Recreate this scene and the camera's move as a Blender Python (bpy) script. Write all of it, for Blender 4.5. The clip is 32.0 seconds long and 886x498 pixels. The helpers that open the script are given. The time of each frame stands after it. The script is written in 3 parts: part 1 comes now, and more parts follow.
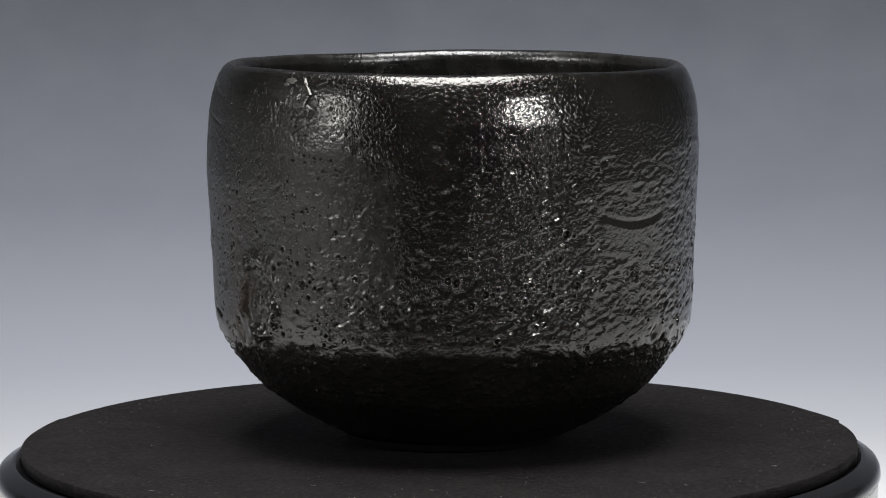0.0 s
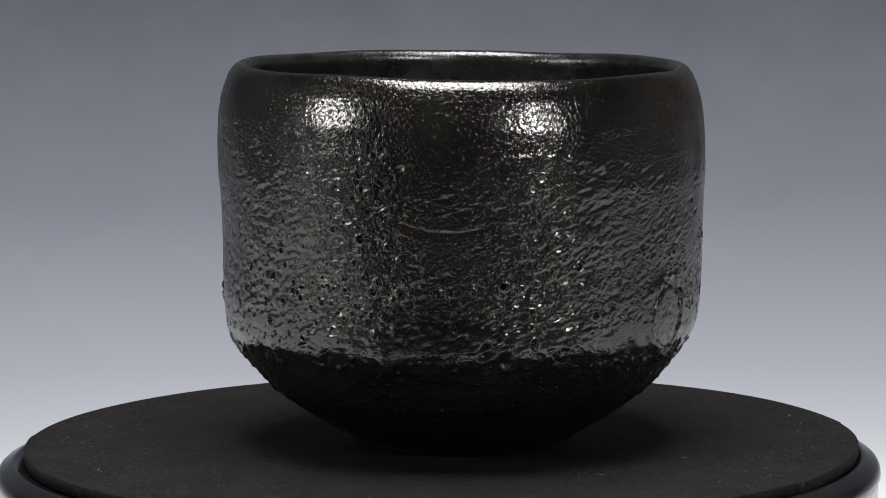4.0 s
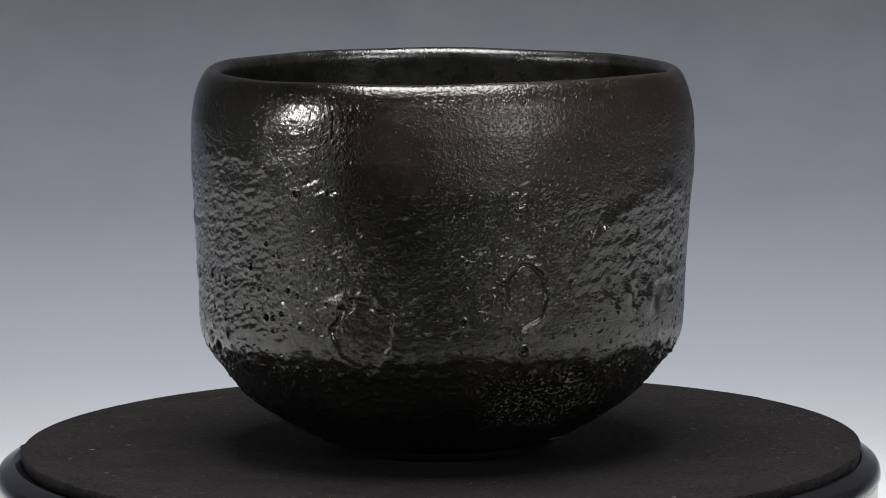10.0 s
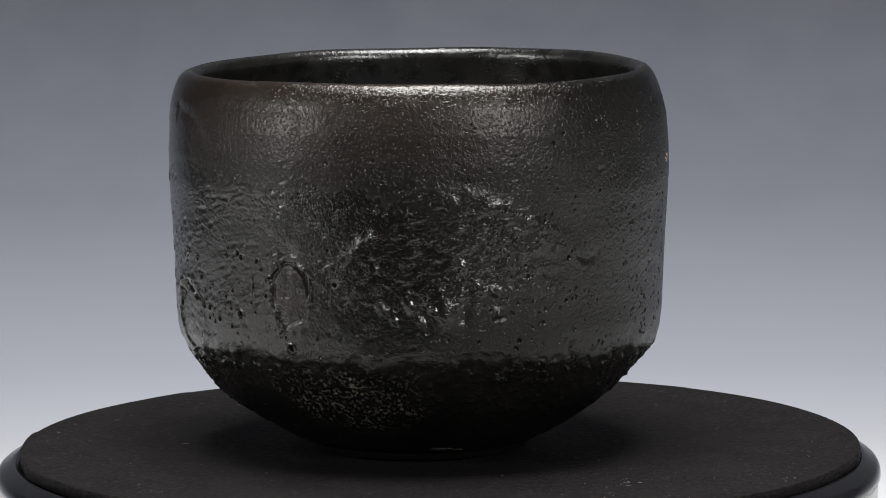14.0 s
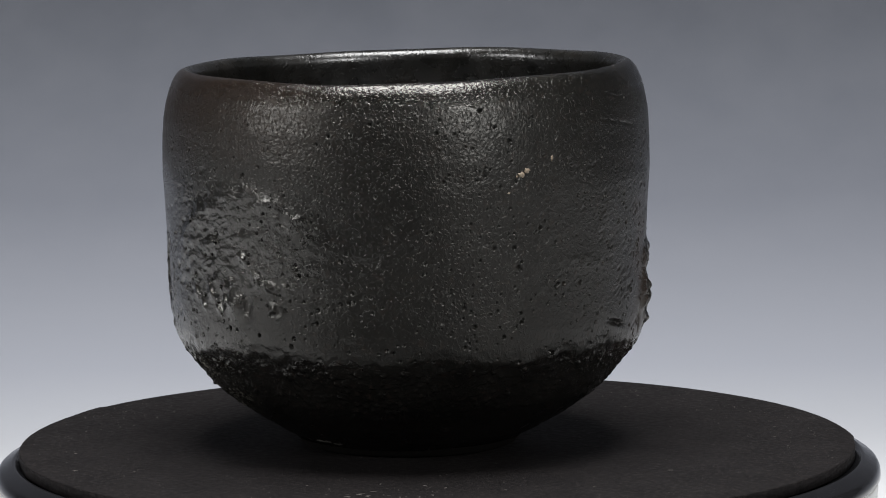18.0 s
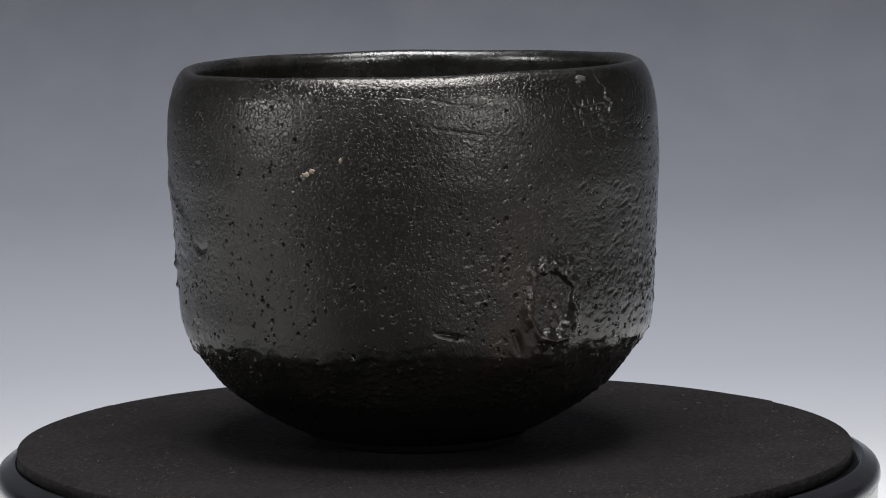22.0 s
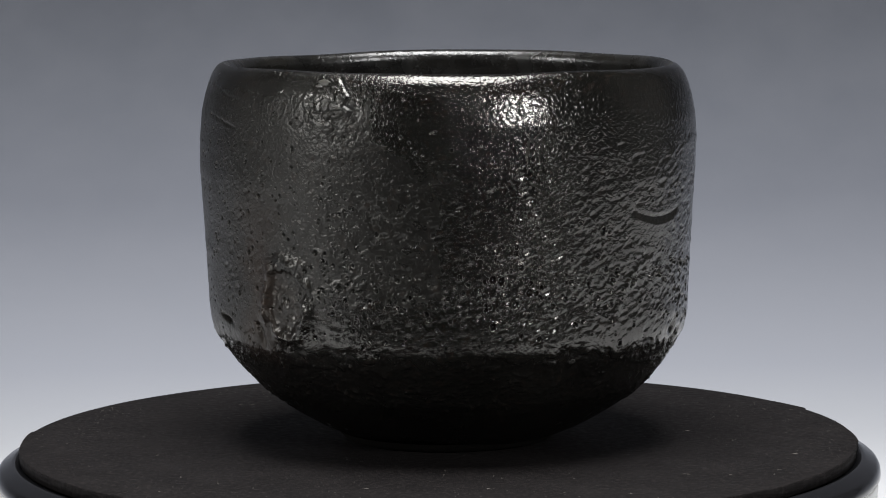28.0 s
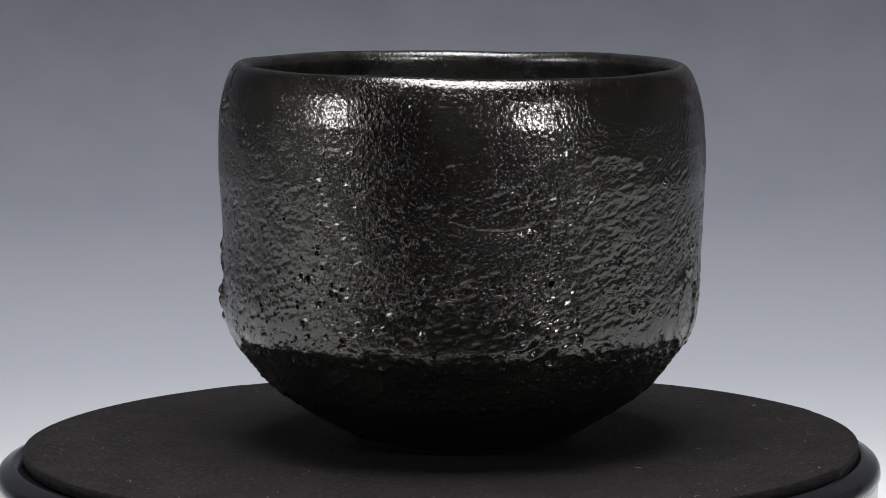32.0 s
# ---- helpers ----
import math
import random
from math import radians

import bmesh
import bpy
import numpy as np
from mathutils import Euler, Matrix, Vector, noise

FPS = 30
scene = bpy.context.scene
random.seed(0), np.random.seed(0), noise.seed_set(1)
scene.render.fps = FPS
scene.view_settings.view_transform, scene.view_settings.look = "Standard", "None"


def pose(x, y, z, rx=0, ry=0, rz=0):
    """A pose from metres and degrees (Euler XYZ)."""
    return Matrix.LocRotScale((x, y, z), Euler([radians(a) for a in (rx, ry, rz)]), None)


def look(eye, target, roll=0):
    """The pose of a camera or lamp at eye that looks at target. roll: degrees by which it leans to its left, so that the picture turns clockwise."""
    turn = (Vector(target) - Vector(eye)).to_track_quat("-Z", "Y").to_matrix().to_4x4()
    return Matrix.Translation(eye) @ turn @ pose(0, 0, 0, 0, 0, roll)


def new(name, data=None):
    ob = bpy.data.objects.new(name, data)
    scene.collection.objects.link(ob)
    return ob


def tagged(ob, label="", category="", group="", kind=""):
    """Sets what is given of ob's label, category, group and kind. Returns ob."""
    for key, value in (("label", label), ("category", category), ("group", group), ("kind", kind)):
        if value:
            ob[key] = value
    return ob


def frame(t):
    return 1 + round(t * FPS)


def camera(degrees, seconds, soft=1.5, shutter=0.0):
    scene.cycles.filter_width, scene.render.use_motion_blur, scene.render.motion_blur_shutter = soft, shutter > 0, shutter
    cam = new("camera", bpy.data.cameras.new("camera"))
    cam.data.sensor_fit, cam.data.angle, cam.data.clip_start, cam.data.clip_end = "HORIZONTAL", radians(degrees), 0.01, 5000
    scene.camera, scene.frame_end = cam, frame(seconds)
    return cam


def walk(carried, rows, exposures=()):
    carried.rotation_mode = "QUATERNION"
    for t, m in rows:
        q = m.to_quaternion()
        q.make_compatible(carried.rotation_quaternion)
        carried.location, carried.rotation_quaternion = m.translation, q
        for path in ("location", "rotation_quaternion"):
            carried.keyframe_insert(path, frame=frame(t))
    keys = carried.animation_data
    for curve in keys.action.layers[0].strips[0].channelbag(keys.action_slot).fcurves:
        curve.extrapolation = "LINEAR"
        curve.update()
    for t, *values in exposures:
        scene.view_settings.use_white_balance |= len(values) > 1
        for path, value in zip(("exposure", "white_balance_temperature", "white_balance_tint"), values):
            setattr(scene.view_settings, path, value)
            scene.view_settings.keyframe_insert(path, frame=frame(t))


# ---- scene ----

U = 0.00106                      # one plan unit in metres: the plan is drawn in units of about a millimetre
SPIN = 12.4565                   # degrees that the turntable turns in a second, clockwise from above
SECONDS = 32.0

# ---- camera: on a tripod, looking slightly down at the bowl ----
cam = camera(13.93, SECONDS, soft=1.0)
EYE = Vector((0.0, -0.8480, 0.1474))
AIM = EYE + Vector((0.002277 * math.cos(0.119671), math.cos(0.119671), -math.sin(0.119671)))
walk(cam, [(0.0, look(EYE, AIM, -0.50)), (SECONDS, look(EYE, AIM, -0.50))])

# ---- world and studio lights ----
world = bpy.data.worlds.new("studio_dark")
scene.world = world
world.use_nodes = True
world.node_tree.nodes["Background"].inputs[0].default_value = (0.03, 0.031, 0.034, 1)
world.node_tree.nodes["Background"].inputs[1].default_value = 0.3


def softbox(name, azimuth, elevation, distance, width, height, watts, target=(0, 0, 0.05), shape="RECTANGLE"):
    """A studio soft light; azimuth in degrees from the camera's side, to the right positive."""
    a, e = radians(azimuth), radians(elevation)
    spot = Vector(target) + distance * Vector((math.sin(a) * math.cos(e), -math.cos(a) * math.cos(e), math.sin(e)))
    data = bpy.data.lights.new(name, "AREA")
    data.shape, data.size, data.size_y, data.energy = shape, width, height, watts
    ob = new(name, data)
    ob.matrix_world = look(spot, target)
    return ob


softbox("key_lamp_west", -63, 14, 1.1, 0.30, 0.30, 4.3, shape="DISK")
softbox("key_lamp_east", 33, 17, 1.1, 0.28, 0.24, 5.0, shape="ELLIPSE")
softbox("top_lamp", 0, 76, 0.95, 0.60, 0.62, 18.0, target=(0, 0.10, 0.0))
scene.view_settings.exposure = 0.0


# ---- material helpers ----
def material(name):
    m = bpy.data.materials.new(name)
    m.use_nodes = True
    t = m.node_tree
    return m, t, t.nodes["Principled BSDF"]


def node(t, kind, **values):
    n = t.nodes.new(kind)
    for k, val in values.items():
        if isinstance(val, bpy.types.NodeSocket):
            t.links.new(val, n.inputs[k])
        else:
            n.inputs[k].default_value = val
    return n


def coords(t, scale=(1, 1, 1)):
    c = t.nodes.new("ShaderNodeTexCoord")
    m = node(t, "ShaderNodeMapping", Vector=c.outputs["Object"])
    m.inputs["Scale"].default_value = scale
    return m.outputs[0]


def fbm(t, vec, scale, detail=4.0, rough=0.55):
    return node(t, "ShaderNodeTexNoise", Vector=vec, Scale=scale, Detail=detail, Roughness=rough).outputs["Fac"]


def calc(t, op, a, b=0.0, c=0.0):
    n = t.nodes.new("ShaderNodeMath")
    n.operation = op
    for i, val in enumerate((a, b, c)):
        if isinstance(val, bpy.types.NodeSocket):
            t.links.new(val, n.inputs[i])
        else:
            n.inputs[i].default_value = val
    return n.outputs[0]


def remap(t, val, a, b, lo, hi):
    n = t.nodes.new("ShaderNodeMapRange")
    t.links.new(val, n.inputs[0])
    for i, k in enumerate((a, b, lo, hi)):
        n.inputs[i + 1].default_value = k
    return n.outputs[0]


def blend(t, fac, a, b):
    n = t.nodes.new("ShaderNodeMix")
    n.data_type = "RGBA"
    if isinstance(fac, bpy.types.NodeSocket):
        t.links.new(fac, n.inputs[0])
    else:
        n.inputs[0].default_value = fac
    for i, val in ((6, a), (7, b)):
        if isinstance(val, bpy.types.NodeSocket):
            t.links.new(val, n.inputs[i])
        else:
            n.inputs[i].default_value = (*val, 1)
    return n.outputs[2]


def relief(t, height, distance, strength=1.0, below=None):
    n = node(t, "ShaderNodeBump", Height=height, Distance=distance, Strength=strength)
    if below is not None:
        t.links.new(below, n.inputs["Normal"])
    return n.outputs[0]


def mask(t, name):
    n = t.nodes.new("ShaderNodeAttribute")
    n.attribute_name = name
    return n.outputs["Fac"]


def skin(t, v, amount):
    """Fine skin of a fired glaze: a soft orange peel with a finer grain over it."""
    grit = remap(t, fbm(t, v, 1650, 1, 0.5), 0.54, 0.76, 0, 1)
    n = relief(t, fbm(t, v, 1300, 1.5, 0.5), 0.00020, amount)
    return relief(t, grit, 0.00014, amount, n)


# ---- materials ----
def glaze_material():
    """Black raku glaze: brown where it thinned, dull over the scars, glossy where it ran thick."""
    m, t, p = material("black_raku_glaze")
    v = coords(t)
    grain = fbm(t, v, 900, 5, 0.65)
    blotch = fbm(t, v, 55, 4)
    col = blend(t, remap(t, blotch, 0.35, 0.7, 0, 1), (0.0034, 0.0033, 0.0029), (0.0090, 0.0086, 0.0076))
    col = blend(t, remap(t, fbm(t, v, 620, 3, 0.6), 0.56, 0.70, 0, 0.5), col, (0.020, 0.0135, 0.0105))
    col = blend(t, calc(t, "MULTIPLY", mask(t, "brown"), remap(t, grain, 0.3, 0.65, 0.35, 1.0)), col, (0.030, 0.0180, 0.0125))
    col = blend(t, calc(t, "MULTIPLY", calc(t, "MULTIPLY", mask(t, "ash"), remap(t, fbm(t, v, 170, 3), 0.38, 0.60, 0.3, 1)), remap(t, fbm(t, v, 1100, 4, 0.7), 0.53, 0.66, 0, 1)), col, (0.21, 0.20, 0.165))
    t.links.new(col, p.inputs["Base Color"])
    rough = calc(t, "ADD", remap(t, fbm(t, v, 300, 4), 0.3, 0.7, 0.09, 0.17), calc(t, "SUBTRACT", remap(t, mask(t, "dull"), 0, 0.8, 0, 0.24), remap(t, mask(t, "dull"), 0.82, 1, 0, 0.13)))
    t.links.new(rough, p.inputs["Roughness"])
    p.inputs["IOR"].default_value = 1.7
    t.links.new(calc(t, "SUBTRACT", remap(t, mask(t, "dull"), 0, 0.8, 0.5, 0.25), remap(t, mask(t, "dull"), 0.82, 1, 0, -0.07)), p.inputs["Specular IOR Level"])
    n = skin(t, v, mask(t, "grain"))
    p.inputs["Specular Tint"].default_value = (1.0, 0.98, 0.93, 1)
    t.links.new(n, p.inputs["Normal"])
    return m


def inside_material():
    m, t, p = material("inner_glaze")
    v = coords(t)
    t.links.new(blend(t, remap(t, fbm(t, v, 90, 4), 0.35, 0.7, 0, 1), (0.004, 0.004, 0.0036), (0.013, 0.012, 0.0105)), p.inputs["Base Color"])
    t.links.new(remap(t, fbm(t, v, 200, 4), 0.3, 0.7, 0.20, 0.36), p.inputs["Roughness"])
    p.inputs["IOR"].default_value = 1.7
    t.links.new(skin(t, v, 0.36), p.inputs["Normal"])
    return m


def clay_material():
    m, t, p = material("fired_clay")
    v = coords(t)
    t.links.new(blend(t, fbm(t, v, 260, 5), (0.003, 0.0028, 0.0026), (0.008, 0.007, 0.006)), p.inputs["Base Color"])
    p.inputs["Roughness"].default_value = 0.75
    p.inputs["Specular IOR Level"].default_value = 0.1
    t.links.new(relief(t, fbm(t, v, 900, 4), 0.0003, 0.8), p.inputs["Normal"])
    return m


def rubber_material():
    """Matt black sheet rubber with faint rubbed marks."""
    m, t, p = material("black_rubber")
    v = coords(t)
    rub = fbm(t, v, 70, 6, 0.65)
    col = blend(t, remap(t, rub, 0.40, 0.70, 0, 1), (0.0046, 0.0038, 0.0040), (0.0090, 0.0077, 0.0078))
    col = blend(t, remap(t, fbm(t, v, 800, 4, 0.75), 0.50, 0.66, 0, 0.8), col, (0.0225, 0.0185, 0.0180))
    t.links.new(col, p.inputs["Base Color"])
    t.links.new(remap(t, fbm(t, v, 600, 3), 0.3, 0.7, 0.62, 0.85), p.inputs["Roughness"])
    p.inputs["Specular IOR Level"].default_value = 0.12
    t.links.new(relief(t, fbm(t, v, 1000, 4, 0.7), 0.0004, 0.6), p.inputs["Normal"])
    return m


def plastic_material(name, colour, rough, wear, shine=0.5):
    m, t, p = material(name)
    v = coords(t)
    t.links.new(blend(t, remap(t, fbm(t, v, 30, 4), 0.3, 0.75, 0, 1), colour, tuple(c * wear for c in colour)), p.inputs["Base Color"])
    t.links.new(remap(t, fbm(t, v, 160, 4), 0.3, 0.7, rough * 0.8, rough * 1.25), p.inputs["Roughness"])
    t.links.new(relief(t, fbm(t, v, 800, 3), 0.00005, 0.4), p.inputs["Normal"])
    p.inputs["Specular IOR Level"].default_value = shine
    return m


def plain_material(name, colour, rough):
    m, t, p = material(name)
    v = coords(t)
    t.links.new(blend(t, fbm(t, v, 700, 4), tuple(c * 0.85 for c in colour), colour), p.inputs["Base Color"])
    p.inputs["Roughness"].default_value = rough
    return m


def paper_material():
    """Printed gradation sheet for product shots: white at the front, blending to slate grey, light falloff painted in.
    """
    m, t, p = material("paper_with_light_falloff")
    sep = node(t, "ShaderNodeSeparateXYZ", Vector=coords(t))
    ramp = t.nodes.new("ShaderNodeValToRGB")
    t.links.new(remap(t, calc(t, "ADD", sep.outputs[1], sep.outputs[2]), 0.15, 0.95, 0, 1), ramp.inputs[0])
    # stops hold the sheet's gradation and the light's falloff towards the top
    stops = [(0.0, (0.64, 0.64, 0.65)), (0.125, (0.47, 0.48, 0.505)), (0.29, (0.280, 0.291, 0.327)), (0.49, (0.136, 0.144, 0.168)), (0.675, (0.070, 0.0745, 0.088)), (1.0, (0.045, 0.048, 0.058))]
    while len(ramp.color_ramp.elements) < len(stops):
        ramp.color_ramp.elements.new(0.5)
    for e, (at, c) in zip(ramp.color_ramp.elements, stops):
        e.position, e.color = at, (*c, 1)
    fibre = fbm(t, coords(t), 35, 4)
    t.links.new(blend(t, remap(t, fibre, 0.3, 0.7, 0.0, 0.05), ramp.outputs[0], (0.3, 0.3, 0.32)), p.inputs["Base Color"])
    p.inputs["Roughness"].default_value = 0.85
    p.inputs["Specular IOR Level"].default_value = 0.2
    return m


def wall_material():
    m, t, p = material("dark_studio_wall")
    t.links.new(blend(t, fbm(t, coords(t), 3, 5), (0.030, 0.030, 0.032), (0.045, 0.045, 0.047)), p.inputs["Base Color"])
    p.inputs["Roughness"].default_value = 0.9
    return m


# grey for the unseen side walls, added to reflect into the bowl's edges
FILL_WALL = plain_material("grey_fill_wall", (0.42, 0.42, 0.43), 0.85)
GLAZE, INSIDE, CLAY = glaze_material(), inside_material(), clay_material()
RUBBER = rubber_material()
BLACK_PLASTIC = plastic_material("glossy_black_plastic", (0.008, 0.008, 0.009), 0.14, 1.6, 0.2)
WHITE_PLASTIC = plastic_material("white_plastic", (0.78, 0.78, 0.77), 0.35, 0.93)
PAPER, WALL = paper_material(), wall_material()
GRIT = plain_material("pale_grit", (0.22, 0.175, 0.125), 0.5)
LINT = plain_material("lint", (0.14, 0.128, 0.115), 0.8)
# paler than the glaze: the rim chips' glint is put into this colour
PALE_FLECK = plain_material("pale_fleck", (0.05, 0.048, 0.042), 0.35)


# ---- mesh helpers ----
def part(name, bm, mat, parent=None, label=""):
    me = bpy.data.meshes.new(name)
    bm.to_mesh(me)
    bm.free()
    me.materials.append(mat)
    ob = new(name, me)
    ob.parent = parent
    return tagged(ob, label)


def from_grid(name, pts, mat, wrap_u=True, smooth=True):
    """A mesh of a grid of points (rows, columns, 3); the columns close into a ring if wrap_u."""
    rows, cols = pts.shape[:2]
    me = bpy.data.meshes.new(name)
    n = cols if wrap_u else cols - 1
    r, c = np.meshgrid(np.arange(rows - 1), np.arange(n), indexing="ij")
    c2 = (c + 1) % cols
    quads = np.stack([r * cols + c, r * cols + c2, (r + 1) * cols + c2, (r + 1) * cols + c], -1).reshape(-1, 4)
    me.vertices.add(rows * cols)
    me.vertices.foreach_set("co", pts.astype(np.float32).ravel())
    me.loops.add(quads.size)
    me.loops.foreach_set("vertex_index", quads.astype(np.int32).ravel())
    me.polygons.add(len(quads))
    me.polygons.foreach_set("loop_start", np.arange(0, quads.size, 4, dtype=np.int32))
    me.polygons.foreach_set("use_smooth", np.full(len(quads), smooth))
    me.update(calc_edges=True)
    me.materials.append(mat)
    return me


def lathe(name, profile, mat, segments=180, wobble=None):
    """A turned mesh from (radius, z) pairs; wobble(angle) scales the radius."""
    a = np.linspace(0, 2 * np.pi, segments, endpoint=False)
    w = np.ones_like(a) if wobble is None else wobble(a)
    pr = np.array(profile)
    pts = np.stack([pr[:, :1] * np.cos(a) * w, pr[:, :1] * np.sin(a) * w, np.repeat(pr[:, 1:], segments, 1)], -1)
    return from_grid(name, pts, mat)


# ---- the room: plain dark studio with lightened side walls, and the graded sheet that curves up behind the turntable ----
TABLE_Z = -0.060


def slab(name, lo, hi, mat, label, category):
    bm = bmesh.new()
    bmesh.ops.create_cube(bm, size=1)
    for vert in bm.verts:
        for i in range(3):
            vert.co[i] = lo[i] if vert.co[i] < 0 else hi[i]
    ob = part(name, bm, mat)
    return tagged(ob, label, category, kind="structure")


def room():
    x0, x1, y0, y1, z0, z1 = -1.9, 1.9, -2.0, 1.8, -0.80, 1.75
    slab("floor", (x0, y0, z0 - 0.05), (x1, y1, z0), WALL, "dark grey studio floor", "floor")
    slab("ceiling", (x0, y0, z1), (x1, y1, z1 + 0.05), WALL, "dark studio ceiling", "ceiling")
    slab("wall_north", (x0, y1, z0), (x1, y1 + 0.05, z1), WALL, "dark studio wall behind the backdrop", "wall")
    slab("wall_south", (x0, y0 - 0.05, z0), (x1, y0, z1), WALL, "dark studio wall behind the camera", "wall")
    # out of view; lighter than the other walls so the bowl's sides pick up grey
    slab("wall_east", (x1, y0, z0), (x1 + 0.05, y1, z1), FILL_WALL, "unseen grey studio wall beside the table, lightened as a reflector", "wall")
    slab("wall_west", (x0 - 0.05, y0, z0), (x0, y1, z1), FILL_WALL, "unseen grey studio wall beside the table, lightened as a reflector", "wall")
    slab("table", (-0.95, -0.40, TABLE_Z - 0.03), (0.95, 0.80, TABLE_Z - 0.003), WALL, "dark studio table under the paper sheet", "table")


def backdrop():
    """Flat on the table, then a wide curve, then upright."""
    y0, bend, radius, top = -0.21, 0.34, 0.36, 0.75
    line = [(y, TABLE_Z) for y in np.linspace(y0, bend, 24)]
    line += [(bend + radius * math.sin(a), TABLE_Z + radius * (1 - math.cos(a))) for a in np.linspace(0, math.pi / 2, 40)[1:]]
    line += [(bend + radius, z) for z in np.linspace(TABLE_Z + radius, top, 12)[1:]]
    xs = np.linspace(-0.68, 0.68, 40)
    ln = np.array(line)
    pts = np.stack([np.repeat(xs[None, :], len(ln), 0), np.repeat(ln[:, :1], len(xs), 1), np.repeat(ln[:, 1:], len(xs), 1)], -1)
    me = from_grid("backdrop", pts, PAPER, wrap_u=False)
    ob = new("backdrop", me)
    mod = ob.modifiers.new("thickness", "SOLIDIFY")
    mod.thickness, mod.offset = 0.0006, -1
    tagged(ob, "seamless paper sheet, white to slate grey, with light falloff in its colour", "backdrop", kind="structure")


room()
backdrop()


# ---- turntable ----
AXIS_X = 0.0004


def turntable():
    table = new("turntable")
    base = lathe("base", [(0.0, TABLE_Z), (0.094, TABLE_Z), (0.0985, TABLE_Z + 0.002), (0.1024, -0.030), (0.1034, -0.014), (0.1037, -0.0086), (0.1034, -0.0080), (0.098, -0.0078), (0.0, -0.0078)], WHITE_PLASTIC)
    b = new("base", base)
    b.parent = table
    tagged(b, "white plastic body of the turntable")
    rim = [(0.0, -0.0077), (0.1032, -0.0077), (0.1039, -0.0076), (0.1042, -0.0072), (0.1042, -0.0064), (0.1040, -0.0054), (0.1036, -0.0046), (0.1030, -0.0041), (0.1006, -0.0029), (0.1000, -0.0026), (0.0996, -0.0027), (0.0993, -0.0032), (0.0, -0.0032)]
    plate = new("plate", lathe("plate", rim, BLACK_PLASTIC, 256))
    plate.parent = table
    tagged(plate, "glossy black turning plate with a bevelled edge")
    table.location.x = AXIS_X
    tagged(table, "motorised display turntable, white with a glossy black plate", "turntable")
    return plate


def mat_outline(a):
    """A hand-cut circle: slightly flat in places, with a few nicks where the knife changed course."""
    r = 1 + 0.0080 * np.cos(a - 1.62) + 0.0022 * np.cos(2 * a + 1.0) + 0.0012 * np.sin(5 * a + 0.4) + 0.0007 * np.sin(9 * a)
    for at, size in ((0.21, 0.011), (1.05, 0.004), (1.85, 0.006), (2.78, 0.006), (3.9, 0.004), (5.33, 0.009), (6.03, 0.006)):
        d = (a - at) % (2 * np.pi)
        r = r + np.where(d < 0.16, size * (1 - d / 0.16), 0.0)
    return r


def rubber_mat():
    mat = new("rubber_mat")
    pr = [(0.0, -0.0030), (0.0981, -0.0030), (0.0985, -0.0028), (0.0986, -0.0003), (0.0985, -0.0001), (0.0983, 0.0), (0.080, 0.0), (0.050, 0.0), (0.0, 0.0)]
    sheet = new("sheet", lathe("sheet", pr, RUBBER, 360, mat_outline))
    sheet.parent = mat
    tagged(mat, "round hand-cut black rubber mat speckled with dust", "mat")
    return mat


plate = turntable()
rubber = rubber_mat()


# ---- the tea bowl ----
BOWL_AT = (3.92, 4.75)           # the bowl stands off the turning axis


def hash01(ix, iy, iz, seed):
    h = ix * np.uint32(374761393) + iy * np.uint32(668265263) + iz * np.uint32(2147483647) + np.uint32(seed * 1274126177 & 0xFFFFFFFF)
    h = (h ^ (h >> np.uint32(13))) * np.uint32(1274126177)
    h = (h ^ (h >> np.uint32(16))) * np.uint32(2246822519)
    return ((h ^ (h >> np.uint32(15))) & np.uint32(0xFFFFFF)).astype(np.float32) / np.float32(0xFFFFFF)


def lattice(k):
    i = np.floor(k)
    f = (k - i).astype(np.float32)
    return i.astype(np.int32).astype(np.uint32), f * f * (3 - 2 * f)


def lump(x, y, z, seed=0):
    """Smooth value noise, -1 to 1, on a lattice that is turned out of the axes."""
    ix, fx = lattice(0.76 * x + 0.50 * y - 0.41 * z)
    iy, fy = lattice(-0.62 * x + 0.73 * y - 0.27 * z + 11.3)
    iz, fz = lattice(0.16 * x + 0.46 * y + 0.87 * z + 5.7)
    out = 0.0
    for dx in (0, 1):
        for dy in (0, 1):
            w = (fx if dx else 1 - fx) * (fy if dy else 1 - fy)
            jx, jy = ix + np.uint32(dx), iy + np.uint32(dy)
            out = out + w * ((1 - fz) * hash01(jx, jy, iz, seed) + fz * hash01(jx, jy, iz + np.uint32(1), seed))
    return out * 2 - 1


def sway(arc, size, seed):
    """The same noise along a line."""
    k = np.arange(0, 345, size / 8)
    return np.interp(arc, k, lump(k / size, 0 * k, 0 * k, seed))


def step(a, b, x):
    k = np.clip((x - a) / (b - a), 0, 1)
    return k * k * (3 - 2 * k)


def swing(a, b):
    """Degrees from b to a, -180 to 180."""
    return (a - b + 180) % 360 - 180


